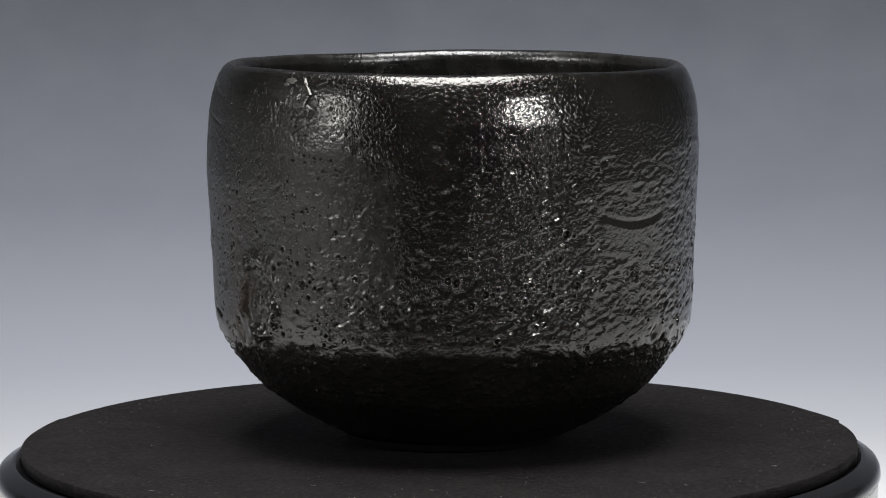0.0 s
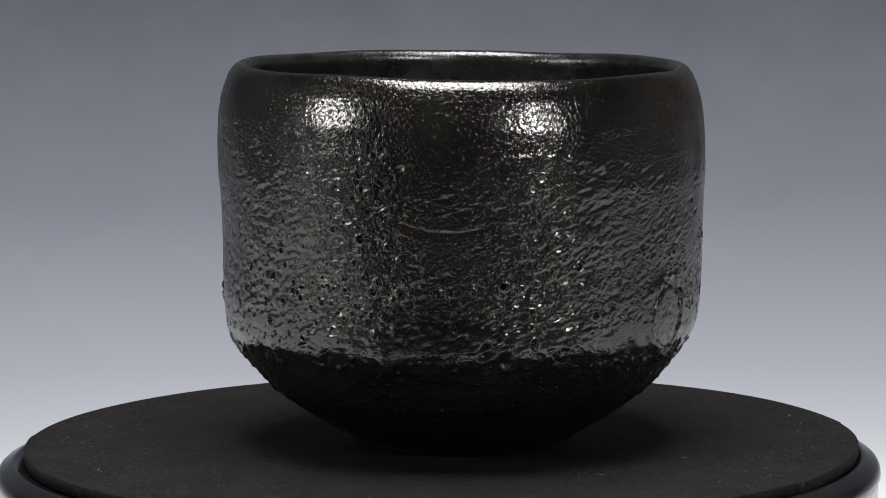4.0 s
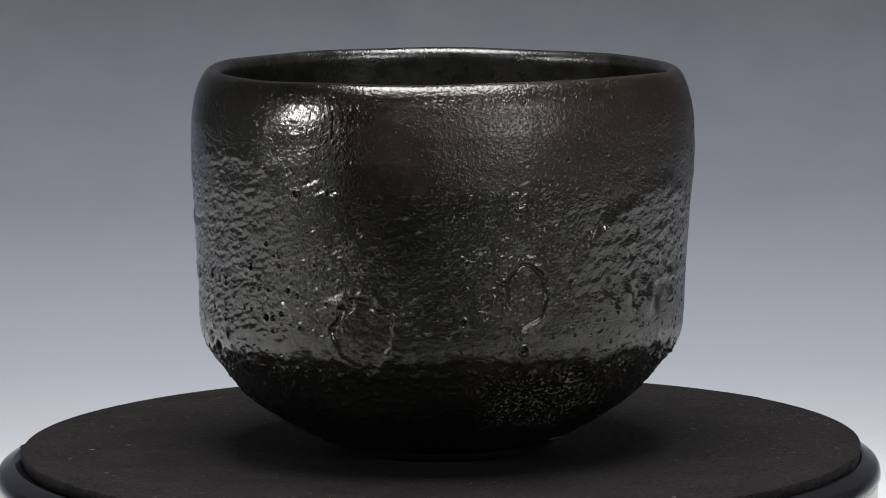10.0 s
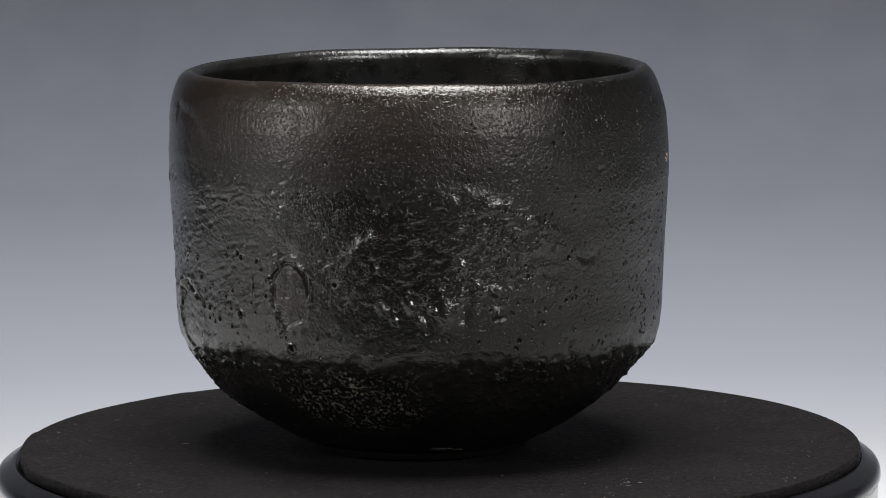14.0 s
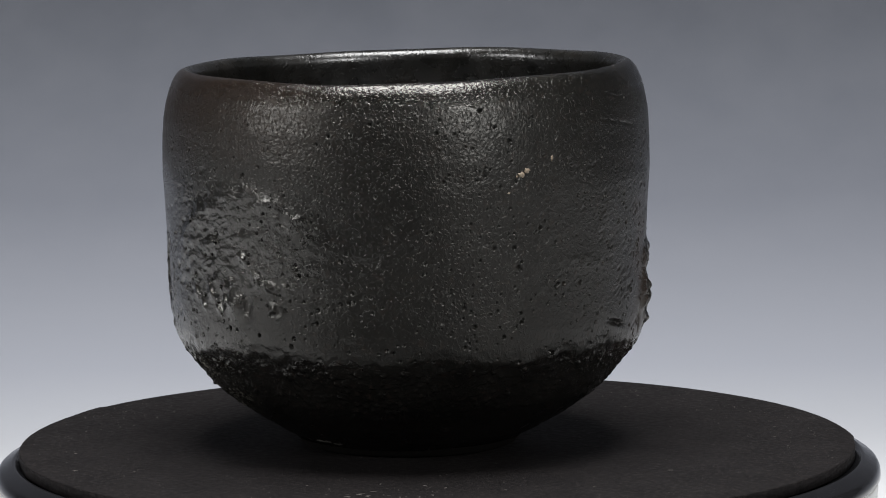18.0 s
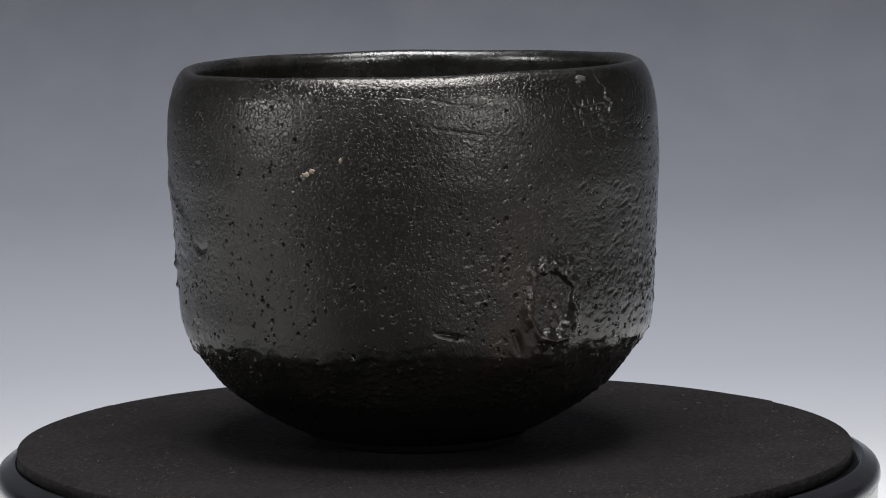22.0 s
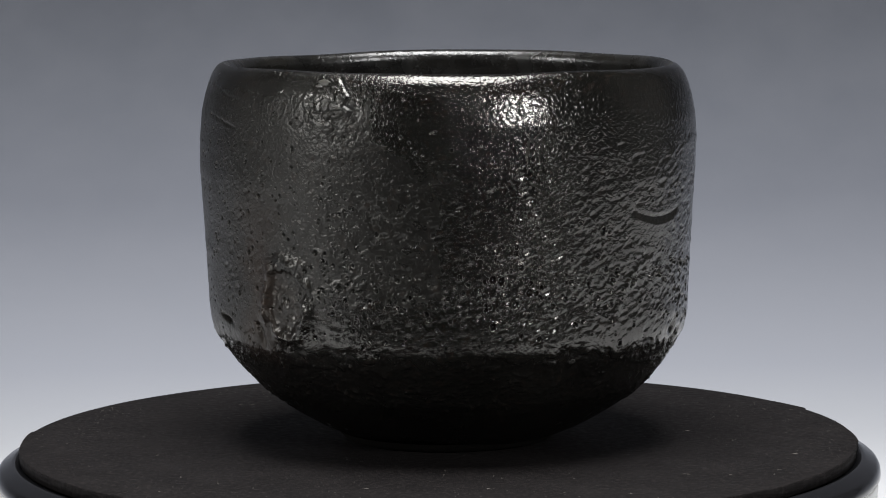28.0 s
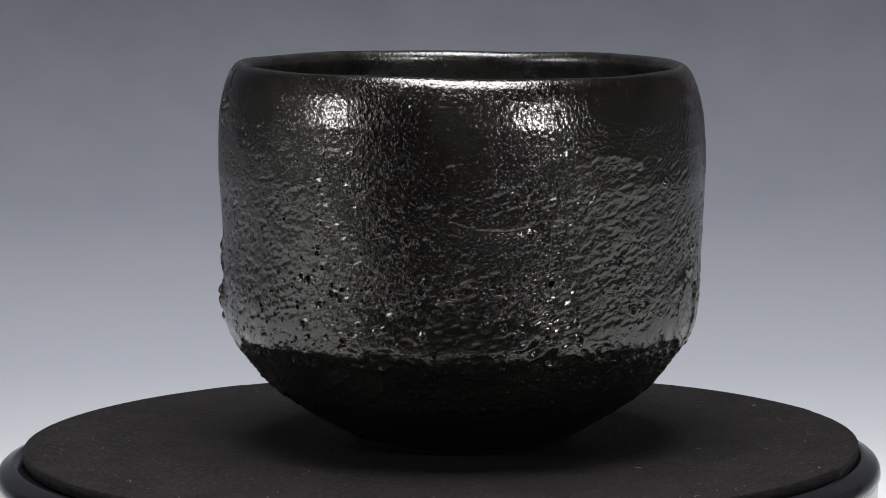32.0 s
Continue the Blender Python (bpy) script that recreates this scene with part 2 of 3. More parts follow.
def bowl_level(z):
    """Support-function harmonics of the bowl's outline at height z: it leans a little and is faintly lobed."""
    k = np.clip(z, 0, 90)
    c1 = np.interp(k, [10, 25, 60, 80], [0.40, 0.0, 0.0, 0.12])
    s1 = np.interp(k, [10, 25, 42, 60, 80], [-0.45, -0.42, -0.15, 0.12, 0.25])
    c2 = np.interp(k, [10, 25, 60, 80], [0.25, 0.25, 0.36, 0.0])
    s2 = np.interp(k, [10, 20, 35, 66, 80], [-0.85, -0.70, -0.42, -0.85, -0.90])
    c3 = np.interp(k, [10, 25, 45, 68, 82], [0.28, 0.05, 0.03, 0.36, 0.46])
    s3 = np.interp(k, [10, 22, 45, 80], [-0.38, 0.0, 0.22, 0.15])
    return c1, s1, c2, s2, c3, s3


def rim_height(th):
    return 84.1 - 0.35 * np.cos(th) - 0.67 * np.sin(th) - 0.08 * np.cos(2 * th) + 0.22 * np.sin(2 * th) - 0.11 * np.cos(3 * th) + 0.10 * np.sin(5 * th + 1) + 0.08 * np.sin(9 * th)


OUTER = [(24.0, 1.6), (29.6, 4.2), (35.5, 7.6), (40.3, 11.0), (43.3, 13.5), (46.2, 16.8), (48.6, 20.0), (50.7, 22.9), (52.0, 25.2), (52.6, 27.6), (52.9, 31.0), (53.1, 35.9), (53.3, 42.2),
         (53.6, 48.5), (53.95, 54.7), (54.4, 61.0), (54.5, 67.3), (54.2, 73.5), (53.7, 76.6), (52.9, 79.7), (52.0, 82.0), (51.15, 83.3), (50.4, 83.9), (49.7, 84.1)]
INNER = [(49.7, 84.1), (49.0, 83.95), (48.4, 83.5), (48.0, 82.8), (47.85, 82.0), (48.0, 80.9), (48.5, 78.6), (49.2, 75.5), (50.2, 69.0), (50.3, 60.0), (49.4, 45.0), (46.4, 30.0), (42.0, 20.0), (34.0, 13.0), (22.0, 9.0), (10.0, 8.0), (0.4, 7.8)]


def fine_line(pairs, n, soft):
    """n points evenly along a smoothed polyline."""
    p = np.array(pairs, float)
    s = np.concatenate([[0], np.cumsum(np.hypot(*np.diff(p, axis=0).T))])
    k = np.linspace(0, s[-1], n)
    q = np.stack([np.interp(k, s, p[:, i]) for i in (0, 1)], 1)
    w = max(3, int(n * soft / s[-1]) | 1)
    ker = np.hanning(w + 2)[1:-1]
    ker /= ker.sum()
    pad = np.concatenate([2 * q[0] - q[w // 2:0:-1], q, 2 * q[-1] - q[-2:-w // 2 - 1:-1]])
    return np.stack([np.convolve(pad[:, i], ker, "valid") for i in (0, 1)], 1)


def shell(pairs, rows, cols, soft=2.2):
    """Points of a bowl surface (plan units, about the bowl's own axis) and their normal angles."""
    q = fine_line(pairs, rows, soft)
    th = np.linspace(0, 2 * np.pi, cols, endpoint=False)[None, :]
    h0, zb = q[:, :1], q[:, 1:]
    full = np.clip(h0 / 40, 0, 1)
    c1, s1, c2, s2, c3, s3 = (k * full for k in bowl_level(zb))
    h = h0 + c1 * np.cos(th) + s1 * np.sin(th) + c2 * np.cos(2 * th) + s2 * np.sin(2 * th) + c3 * np.cos(3 * th) + s3 * np.sin(3 * th)
    dh = -c1 * np.sin(th) + s1 * np.cos(th) + 2 * (s2 * np.cos(2 * th) - c2 * np.sin(2 * th)) + 3 * (s3 * np.cos(3 * th) - c3 * np.sin(3 * th))
    z = zb + (rim_height(th) - 84.1) * step(40, 84, zb)
    return np.stack([h * np.cos(th) - dh * np.sin(th), h * np.sin(th) + dh * np.cos(th), z + 0 * th], -1)


def grid_normals(p):
    du = np.roll(p, -1, 1) - np.roll(p, 1, 1)
    dv = np.gradient(p, axis=0)
    n = np.cross(du, dv)
    return n / np.maximum(np.linalg.norm(n, axis=-1, keepdims=True), 1e-9)


def oval(phi, z, at, high, wide, tall):
    """0 at the middle of an oval mark, 1 on its outline."""
    return np.hypot(swing(phi, at) / wide, (z - high) / tall)


def trail(arc, z, stops, wide):
    """1 along a line through (degrees, height) stops on the bowl's wall, falling off to 0 beside it."""
    best = np.full_like(z, 99.0)
    for (a0, z0), (a1, z1) in zip(stops[:-1], stops[1:]):
        ax, ay, bx = swing(arc, a0) * 0.95, z - z0, (a1 - a0) * 0.95
        by = z1 - z0
        k = np.clip((ax * bx + ay * by) / (bx * bx + by * by), 0, 1)
        best = np.minimum(best, np.hypot(ax - k * bx, ay - k * by))
    return np.exp(-(best / wide) ** 2)


SCARS = ((19.5, 31.4, 6.2, 7.4, 0.26, 0.38), (53.5, 39.2, 4.6, 7.2, 0.26, 0.28), (216.0, 36.0, 7.0, 7.4, 0.55, 1.0))


def surface(p):
    """Relief of the glaze in plan units, and the masks for its colour: brown, dull, ash, grain."""
    x, y, z = p[..., 0], p[..., 1], p[..., 2]
    phi = np.degrees(np.arctan2(y + BOWL_AT[1], x + BOWL_AT[0])) % 360
    flat = 0 * z
    rough_side = step(84, 30, abs(swing(phi, 316)))          # the thick, pitted glaze
    dull_side = step(84, 44, abs(swing(phi, 150)) + 8 * lump(x / 12, y / 12, z / 12, 45))             # the thinner, matt glaze
    wander = lump(x / 9, y / 9, z / 9, 5)
    band = step(24, 29, z) * step(76, 54, z + 9 * wander)
    smooth_foot = step(38, 29, z + 3 * lump(x / 5, y / 5, z / 4, 34))   # the glaze pooled smooth just over its edge
    d = 0.22 * lump(x / 17, y / 17, z / 17, 1) + 0.10 * lump(x / 7, y / 7, z / 6, 2)
    calm = np.zeros_like(z)
    for at, high, wide, tall, depth, lip in SCARS:
        calm = np.maximum(calm, 0.75 * step(1.25, 0.95, oval(phi, z, at, high, wide, tall)))
    calm = np.maximum(calm, 0.8 * step(1.3, 0.8, oval(phi, z, 321.5, 51.5, 11.5, 3.2)))
    calm = np.maximum(calm, 0.6 * step(1.05, 0.85, oval(phi, z, 13.0, 64.0, 20.0, 13.0)))
    # rows of low ripples left by the scraper, rising to one side
    arc = np.radians(phi) * 54
    slant = z - 0.17 * np.radians(swing(phi, 330)) * 54 + 0.8 * lump(x / 6, y / 6, z / 6, 35)
    drag = lump(arc / 3.4, slant / 1.7, flat, 3) + 0.55 * lump(arc / 1.7, slant / 1.15, flat + 7, 4)
    d = d + 0.021 * drag * band * (0.25 + 0.75 * rough_side) * (1 - 0.6 * smooth_foot) * (1 - calm)
    # orange peel
    d = d + (0.020 * lump(x / 1.25, y / 1.25, z / 1.15, 6) + 0.026 * lump(x / 0.72, y / 0.72, z / 0.68, 7)) * (1 - 0.45 * smooth_foot)
    # crawled glaze: irregular hollows between flat islands
    worm = 0.9 * lump(arc / 2.2, slant / 1.4, flat + 3, 15) + 0.5 * lump(arc / 1.1, slant / 0.9, flat + 9, 16) + 0.5 * lump(x / 6, y / 6, z / 6, 17)
    hollow = step(0.12, 0.5, worm) * band * (1 - 0.8 * smooth_foot) * (0.15 + 0.6 * step(60, 25, abs(swing(phi, 335))) + 0.8 * step(22, 10, abs(swing(phi, 258))) * step(50, 46, z))
    hollow = hollow * (1 - calm)
    d = d - 0.07 * hollow
    brown = 0.42 * step(60, 30, abs(swing(phi, 62))) * step(58, 78, z + 4 * lump(x / 8, y / 8, z / 8, 8))
    brown = np.maximum(brown, 0.58 * step(14, 3, abs(swing(phi, 205)) + 7 * lump(x / 6, y / 6, z / 6, 32)) * step(20, 26, z) * step(62, 40, z + 8 * lump(x / 7, y / 7, z / 7, 33)))
    dull_top = 0.75 * step(122, 100, abs(swing(phi, 135)) + 6 * wander) * step(56, 67, z + 4 * wander)   # and its upper run
    dull = (np.maximum(0.72 * dull_side, dull_top) + 0.55 * step(34, 18, abs(swing(phi, 238))) * step(28, 40, z) * step(72, 62, z + 5 * wander) * (1 - dull_side) + 0.24 * step(45, 15, abs(swing(phi, 182))) + 0.3 * brown) * (0.35 + 0.65 * step(82, 76, z))
    dull = np.maximum(dull, 0.40 * step(50, 30, abs(swing(phi, 42))) * step(62, 50, z))
    ash = np.zeros_like(z)
    # oval scars left by the tongs and props, edged by a broken lip of glaze
    for at, high, wide, tall, depth, lip in SCARS:
        o = oval(phi, z, at, high, wide, tall) + 0.16 * lump(x / 2.5, y / 2.5, z / 2.5, 9)
        torn = 0.5 + 0.35 * lump(x / 3, y / 3, z / 3, 10) + 0.35 * lump(x / 1.1, y / 1.1, z / 1.1, 23)
        d = d - depth * step(1.0, 0.85, o) + lip * np.exp(-((o - 1.08) / (0.13 if lip < 0.5 else 0.20)) ** 2) * torn + 0.5 * lip * step(1.25, 1.0, o) * 0.35 * lump(x / 0.9, y / 0.9, z / 0.9, 24)
        d = d - (0.75 if lip < 0.5 else 0.12) * np.exp(-((o - 0.98) / 0.075) ** 2) * step(-0.3, 0.4, (z - high) / tall + 0.5 * lump(x / 5, y / 5, z / 5, 18))
        brown = np.maximum(brown, 0.36 * step(1.05, 0.6, o) * (0.7 + 0.6 * lump(x / 2, y / 2, z / 2, 46)))
        dull = np.maximum(dull, (0.3 if lip < 0.5 else 0.6) * step(1.4, 0.9, o))
        ash = np.maximum(ash, 0.035 * step(1.0, 0.8, o))
    # clots on the lip of the ring-shaped scar
    for at, high, wide, tall, proud in ((223.0, 33.0, 1.7, 3.0, 1.05), (221.5, 43.5, 1.6, 1.5, 0.7), (208.3, 33.5, 1.6, 3.2, 0.95), (209.5, 42.5, 1.5, 1.6, 0.6), (215.0, 28.3, 3.0, 0.8, 0.7)):
        d = d + proud * np.exp(-(swing(phi, at) / wide) ** 2 - ((z - high) / tall) ** 2) * (0.8 + 0.4 * lump(x / 1.2, y / 1.2, z / 1.2, 36))
    # the smile-shaped crease
    u = swing(phi, 321.5) / 11.0
    line = z - (51.6 + 2.2 * u * u - 0.6 * u)
    on = step(1.0, 0.75, abs(u))
    d = d - 0.17 * on * np.exp(-((line - 0.9) / 0.5) ** 2) + 0.26 * on * step(0.45, -0.75, line) * np.exp(-np.maximum(0, -0.9 - line) / 3.5)
    # a small second crease
    u = swing(phi, 119.5) / 3.4
    d = d - 0.42 * step(1.1, 0.7, abs(u)) * np.exp(-((z - 46.0 - 1.4 * u * u) / 0.9) ** 2)
    # thick sheet of glaze with a mountain-shaped upper edge
    u = swing(phi, 91.0)
    edge = 60.6 - 0.0188 * u * u + 1.0 * sway(arc, 9, 11) + 0.35 * sway(arc, 2, 28)
    inside_sheet = step(-30, -22, u) * step(30, 12, u)
    dull = dull * (1 - 0.35 * inside_sheet * step(1.2, -1.2, z - edge) * step(34, 46, z))
    d = d + 0.55 * inside_sheet * step(2.8, -2.6, z - edge + 0.9 * lump(x / 2.2, y / 2.2, z / 2.2, 47)) * np.exp(-np.maximum(0, edge - 1.5 - z) / 11)
    d = d + 0.10 * inside_sheet * step(1, -1, z - edge) * step(34, 42, z) * (drag + lump(x / 1.6, y / 1.6, z / 1.4, 48))
    # shallow hand dent below the rim
    dent = oval(phi, np.maximum(z, 67.0), 13.5, 67.0, 19.5, 11.0)
    before = swing(phi, 13.5) < 0
    d = d - 0.50 * step(np.where(before, 1.2, 1.08), np.where(before, 0.45, 0.82), dent + 0.06 * lump(x / 6, y / 6, z / 6, 27)) * step(46, 66, z)
    d = d + 0.10 * np.exp(-(swing(phi, 19.0) / 5.0) ** 2 - ((z - 74.2) / 0.8) ** 2)
    # glaze dragged up beside one scar, and a dimple over the other
    d = d + 0.55 * np.exp(-((swing(phi, 13.8) - 0.8 * (z - 38.2)) / 2.2) ** 2 - ((z - 38.2) / 2.2) ** 2)
    d = d - 0.55 * np.exp(-(swing(phi, 53.0) / 2.6) ** 2 - ((z - 47.6) / 2.4) ** 2)
    # blob and runs beside it
    d = d + 0.75 * np.exp(-(swing(phi, 86.5) / 1.9) ** 2 - ((z - 36.0) / 2.6) ** 2) - 0.5 * np.exp(-(swing(phi, 82.0) / 1.3) ** 2 - ((z - 36.5) / 3.2) ** 2)
    d = d - 0.5 * np.exp(-(swing(phi, 90.5) / 1.2) ** 2 - ((z - 36.5) / 2.5) ** 2)
    # crumbled patches, and flakes of glaze standing out beside the blob
    for at, high, wide, tall in ((98.6, 40.2, 3.6, 1.6), (98.0, 35.4, 2.6, 2.0), (53.5, 46.4, 2.4, 1.6), (19.0, 39.5, 5.0, 1.6), (263.0, 36.5, 5.0, 3.0)):
        d = d + 0.26 * step(1.15, 0.5, oval(phi, z, at, high, wide, tall)) * (0.3 + lump(x / 1.0, y / 1.0, z / 0.9, 37))
    for at, high, long in ((73.5, 37.5, 1.0), (76.0, 35.0, 0.7), (79.0, 38.0, 1.1), (81.5, 34.5, 0.8), (84.0, 37.0, 0.7), (93.5, 41.5, 1.2), (96.5, 40.5, 0.9), (97.5, 36.0, 0.8), (90.0, 46.0, 1.0)):
        d = d + 0.5 * np.exp(-((swing(phi, at) + 0.4 * (z - high)) / long) ** 2 - ((z - high) / (1.3 * long)) ** 2)
    d = d + 0.6 * np.exp(-(swing(phi, 98.4) / 1.4) ** 2 - ((z - 21.8) / 1.2) ** 2)
    # two bright scooped pits at the edge of the thick glaze
    for at, high, deep in ((331.0, 27.6, 0.7), (335.2, 25.2, 0.75)):
        o = np.hypot(swing(phi, at) * 0.94, (z - high) - 0.3 * swing(phi, at))
        d = d - deep * np.exp(-(o / 1.5) ** 2)
    # gouges near the ring-shaped scar
    d = d - 1.0 * np.exp(-(swing(phi, 187.6) / 3.0) ** 2 - ((z - 30.2 + 0.16 * swing(phi, 187.6)) / 0.5) ** 2)
    d = d - 0.8 * np.exp(-(swing(phi, 205.5 + 0.35 * (29 - z)) / 1.1) ** 2 - ((z - 28.0) / 2.6) ** 2)
    # a raised vein, the lip of an upper run, a seam, and scratches and a crack below the rim
    frail = 0.6 + 0.8 * lump(x / 1.3, y / 1.3, z / 1.3, 30)
    d = d + 0.34 * trail(phi, z, [(304.5, 29.5), (306.6, 32.1), (308.2, 35.9), (311.2, 40.0), (314.5, 42.4), (319.0, 43.4)], 0.75) * frail
    d = d + 0.13 * trail(phi, z, [(327.0, 65.8), (334.5, 67.0), (342.3, 68.3), (350.0, 67.4), (357.0, 65.6)], 0.8) * frail
    d = d + 0.12 * trail(phi, z, [(280.4, 78.2), (281.4, 74.0), (280.9, 67.2), (278.4, 64.0), (274.5, 61.5)], 0.7) * frail
    d = d - 0.13 * trail(phi, z, [(175.5, 80.3), (182.0, 80.0), (190.0, 78.6), (197.5, 78.2)], 0.34) * np.clip(frail + 0.3, 0, 1)
    d = d - 0.20 * trail(phi, z, [(180.0, 74.4), (188.0, 73.4), (196.5, 72.2)], 0.34) * np.clip(frail + 0.3, 0, 1)
    d = d - 0.42 * trail(phi, z, [(233.0, 83.8), (234.4, 82.3), (236.4, 80.4), (235.3, 78.4), (237.8, 77.4), (236.0, 75.4)], 0.36)
    seam = np.exp(-(swing(phi, 174.0) / 6.5) ** 2 - ((z - 44.6 + 0.10 * swing(phi, 174)) / 1.1) ** 2)
    d = d + seam * (0.16 + 0.20 * lump(x / 0.8, y / 0.8, z / 0.8, 25))
    craze = np.exp(-(swing(phi, 231.0) / 7.0) ** 2 - ((z - 75.5) / 4.0) ** 2)
    d = d - 0.50 * craze * np.exp(-(lump(x / 1.6, y / 1.6, z / 1.6, 26) / 0.16) ** 2)
    # scaly ash patch under the corner
    ash = np.maximum(ash, step(22, 4, abs(swing(phi, 63)) + 7 * lump(x / 5, y / 5, z / 5, 29)) * step(26, 21, z) * step(7, 11, z))
    d = d + 0.30 * ash * np.maximum(0, lump(x / 1.4, y / 1.4, z / 1.4, 12))
    # ragged lower edge of the thick glaze, and the crusty skin below it
    low = 24.6 + 1.6 * sway(arc, 8, 13) + 1.5 * sway(arc, 2.4, 14) + 1.5 * lump(x / 1.3, y / 1.3, z / 1.3, 19)
    over = step(-0.8, 0.8, z - low)
    crust = np.exp(-((z - low + 1) / 2.2) ** 2)
    d = d + 0.26 * over * (0.35 + 0.65 * rough_side) + 0.06 * crust * lump(x / 1.5, y / 1.5, z / 1.2, 40)
    d = d + 0.05 * (1 - over) * (lump(x / 1.2, y / 1.2, z / 1.0, 38) + 0.7 * lump(x / 2.6, y / 2.6, z / 2.2, 39))
    dull = np.minimum(dull, 0.8) * over + 1.0 - over
    grain = 0.50 + 0.10 * dull_side + 0.22 * dull_top + 0.15 * hollow - 0.22 * smooth_foot * over
    grain = np.clip(grain * (1 - 0.35 * step(28, 14, abs(swing(phi, 10))) * step(44, 54, z)), 0.15, 1)
    return d, phi, brown, dull, ash, grain, calm


def pits(d, p, phi, calm, rng):
    """Dimples of the dragged glaze, burst bubbles with a raised ring, pinholes, and beads below the glaze's edge."""
    rows, cols = d.shape
    zc = p[:, :, 2].mean(1)
    k = 9

    def near(at, z):
        i, j = min(int(np.searchsorted(zc, z)), rows - 1), int(at / 360 * cols) % cols
        win = np.ix_(np.arange(max(i - k, 0), min(i + k, rows)), np.arange(j - k, j + k) % cols)
        q = p[win] - p[i, j]
        a = 2 * math.pi * j / cols
        return win, phi[i, j], calm[i, j], q[..., 1] * math.cos(a) - q[..., 0] * math.sin(a), q[..., 2]

    for _ in range(5200):
        at, z = rng.uniform(0, 360), rng.uniform(26, 70)
        win, f, still, u, w = near(at, z)
        side = np.interp(swing(f, 325), [-150, -100, -50, 0, 30, 60, 130], [0.1, 0.4, 0.8, 1, 0.8, 0.35, 0.1])
        if rng.random() > (1 - still) * side * np.interp(z, [26, 32, 56, 70], [0.25, 1, 0.9, 0.1]):
            continue
        r = rng.uniform(0.42, 0.85)
        o = np.hypot(u / (1.25 * r), (w - 0.25 * u) / (0.75 * r))
        d[win] -= rng.uniform(0.06, 0.20) * r * np.exp(-o ** 3)
    for _ in range(1500):
        at, z = rng.uniform(0, 360), rng.normal(39, 7)
        win, f, still, u, w = near(at, z)
        if z < 26 or still > 0.7 or rng.random() > np.interp(abs(swing(f, 320)), [60, 100, 130], [0.5, 0.25, 0]):
            continue
        r = rng.choice([0.32, 0.42, 0.55, 0.75], p=[0.45, 0.33, 0.17, 0.05])
        o = np.hypot(u, w) / r
        d[win] += np.where(o < 2.4, -1.0 * r * np.exp(-(o / 0.8) ** 4) + 0.20 * r * np.exp(-((o - 1.3) / 0.32) ** 2), 0)
    for _ in range(5200):
        at, z = rng.uniform(0, 360), rng.uniform(24, 78)
        win, f, still, u, w = near(at, z)
        if rng.random() > np.interp(abs(swing(f, 170)), [62, 95, 120], [0.8, 0.3, 0]) * np.interp(z, [24, 30, 66, 78], [0.4, 1, 0.9, 0.2]):
            continue
        if noise.noise(Vector(p[min(int(np.searchsorted(zc, z)), rows - 1), int(at / 360 * cols) % cols]) / 6) < rng.uniform(-0.35, 0.25):
            continue
        r = rng.choice([0.20, 0.25, 0.31, 0.40], p=[0.4, 0.35, 0.2, 0.05])
        d[win] -= 1.6 * r * np.exp(-(np.hypot(u, w) / r) ** 4)
    for _ in range(1500):
        at, z = rng.uniform(0, 360), 9 + 14.5 * rng.random() ** 0.6
        win, f, still, u, w = near(at, z)
        r = rng.uniform(0.22, 0.6)
        d[win] += 0.45 * r * np.exp(-(np.hypot(u, w) / r / 0.8) ** 2)


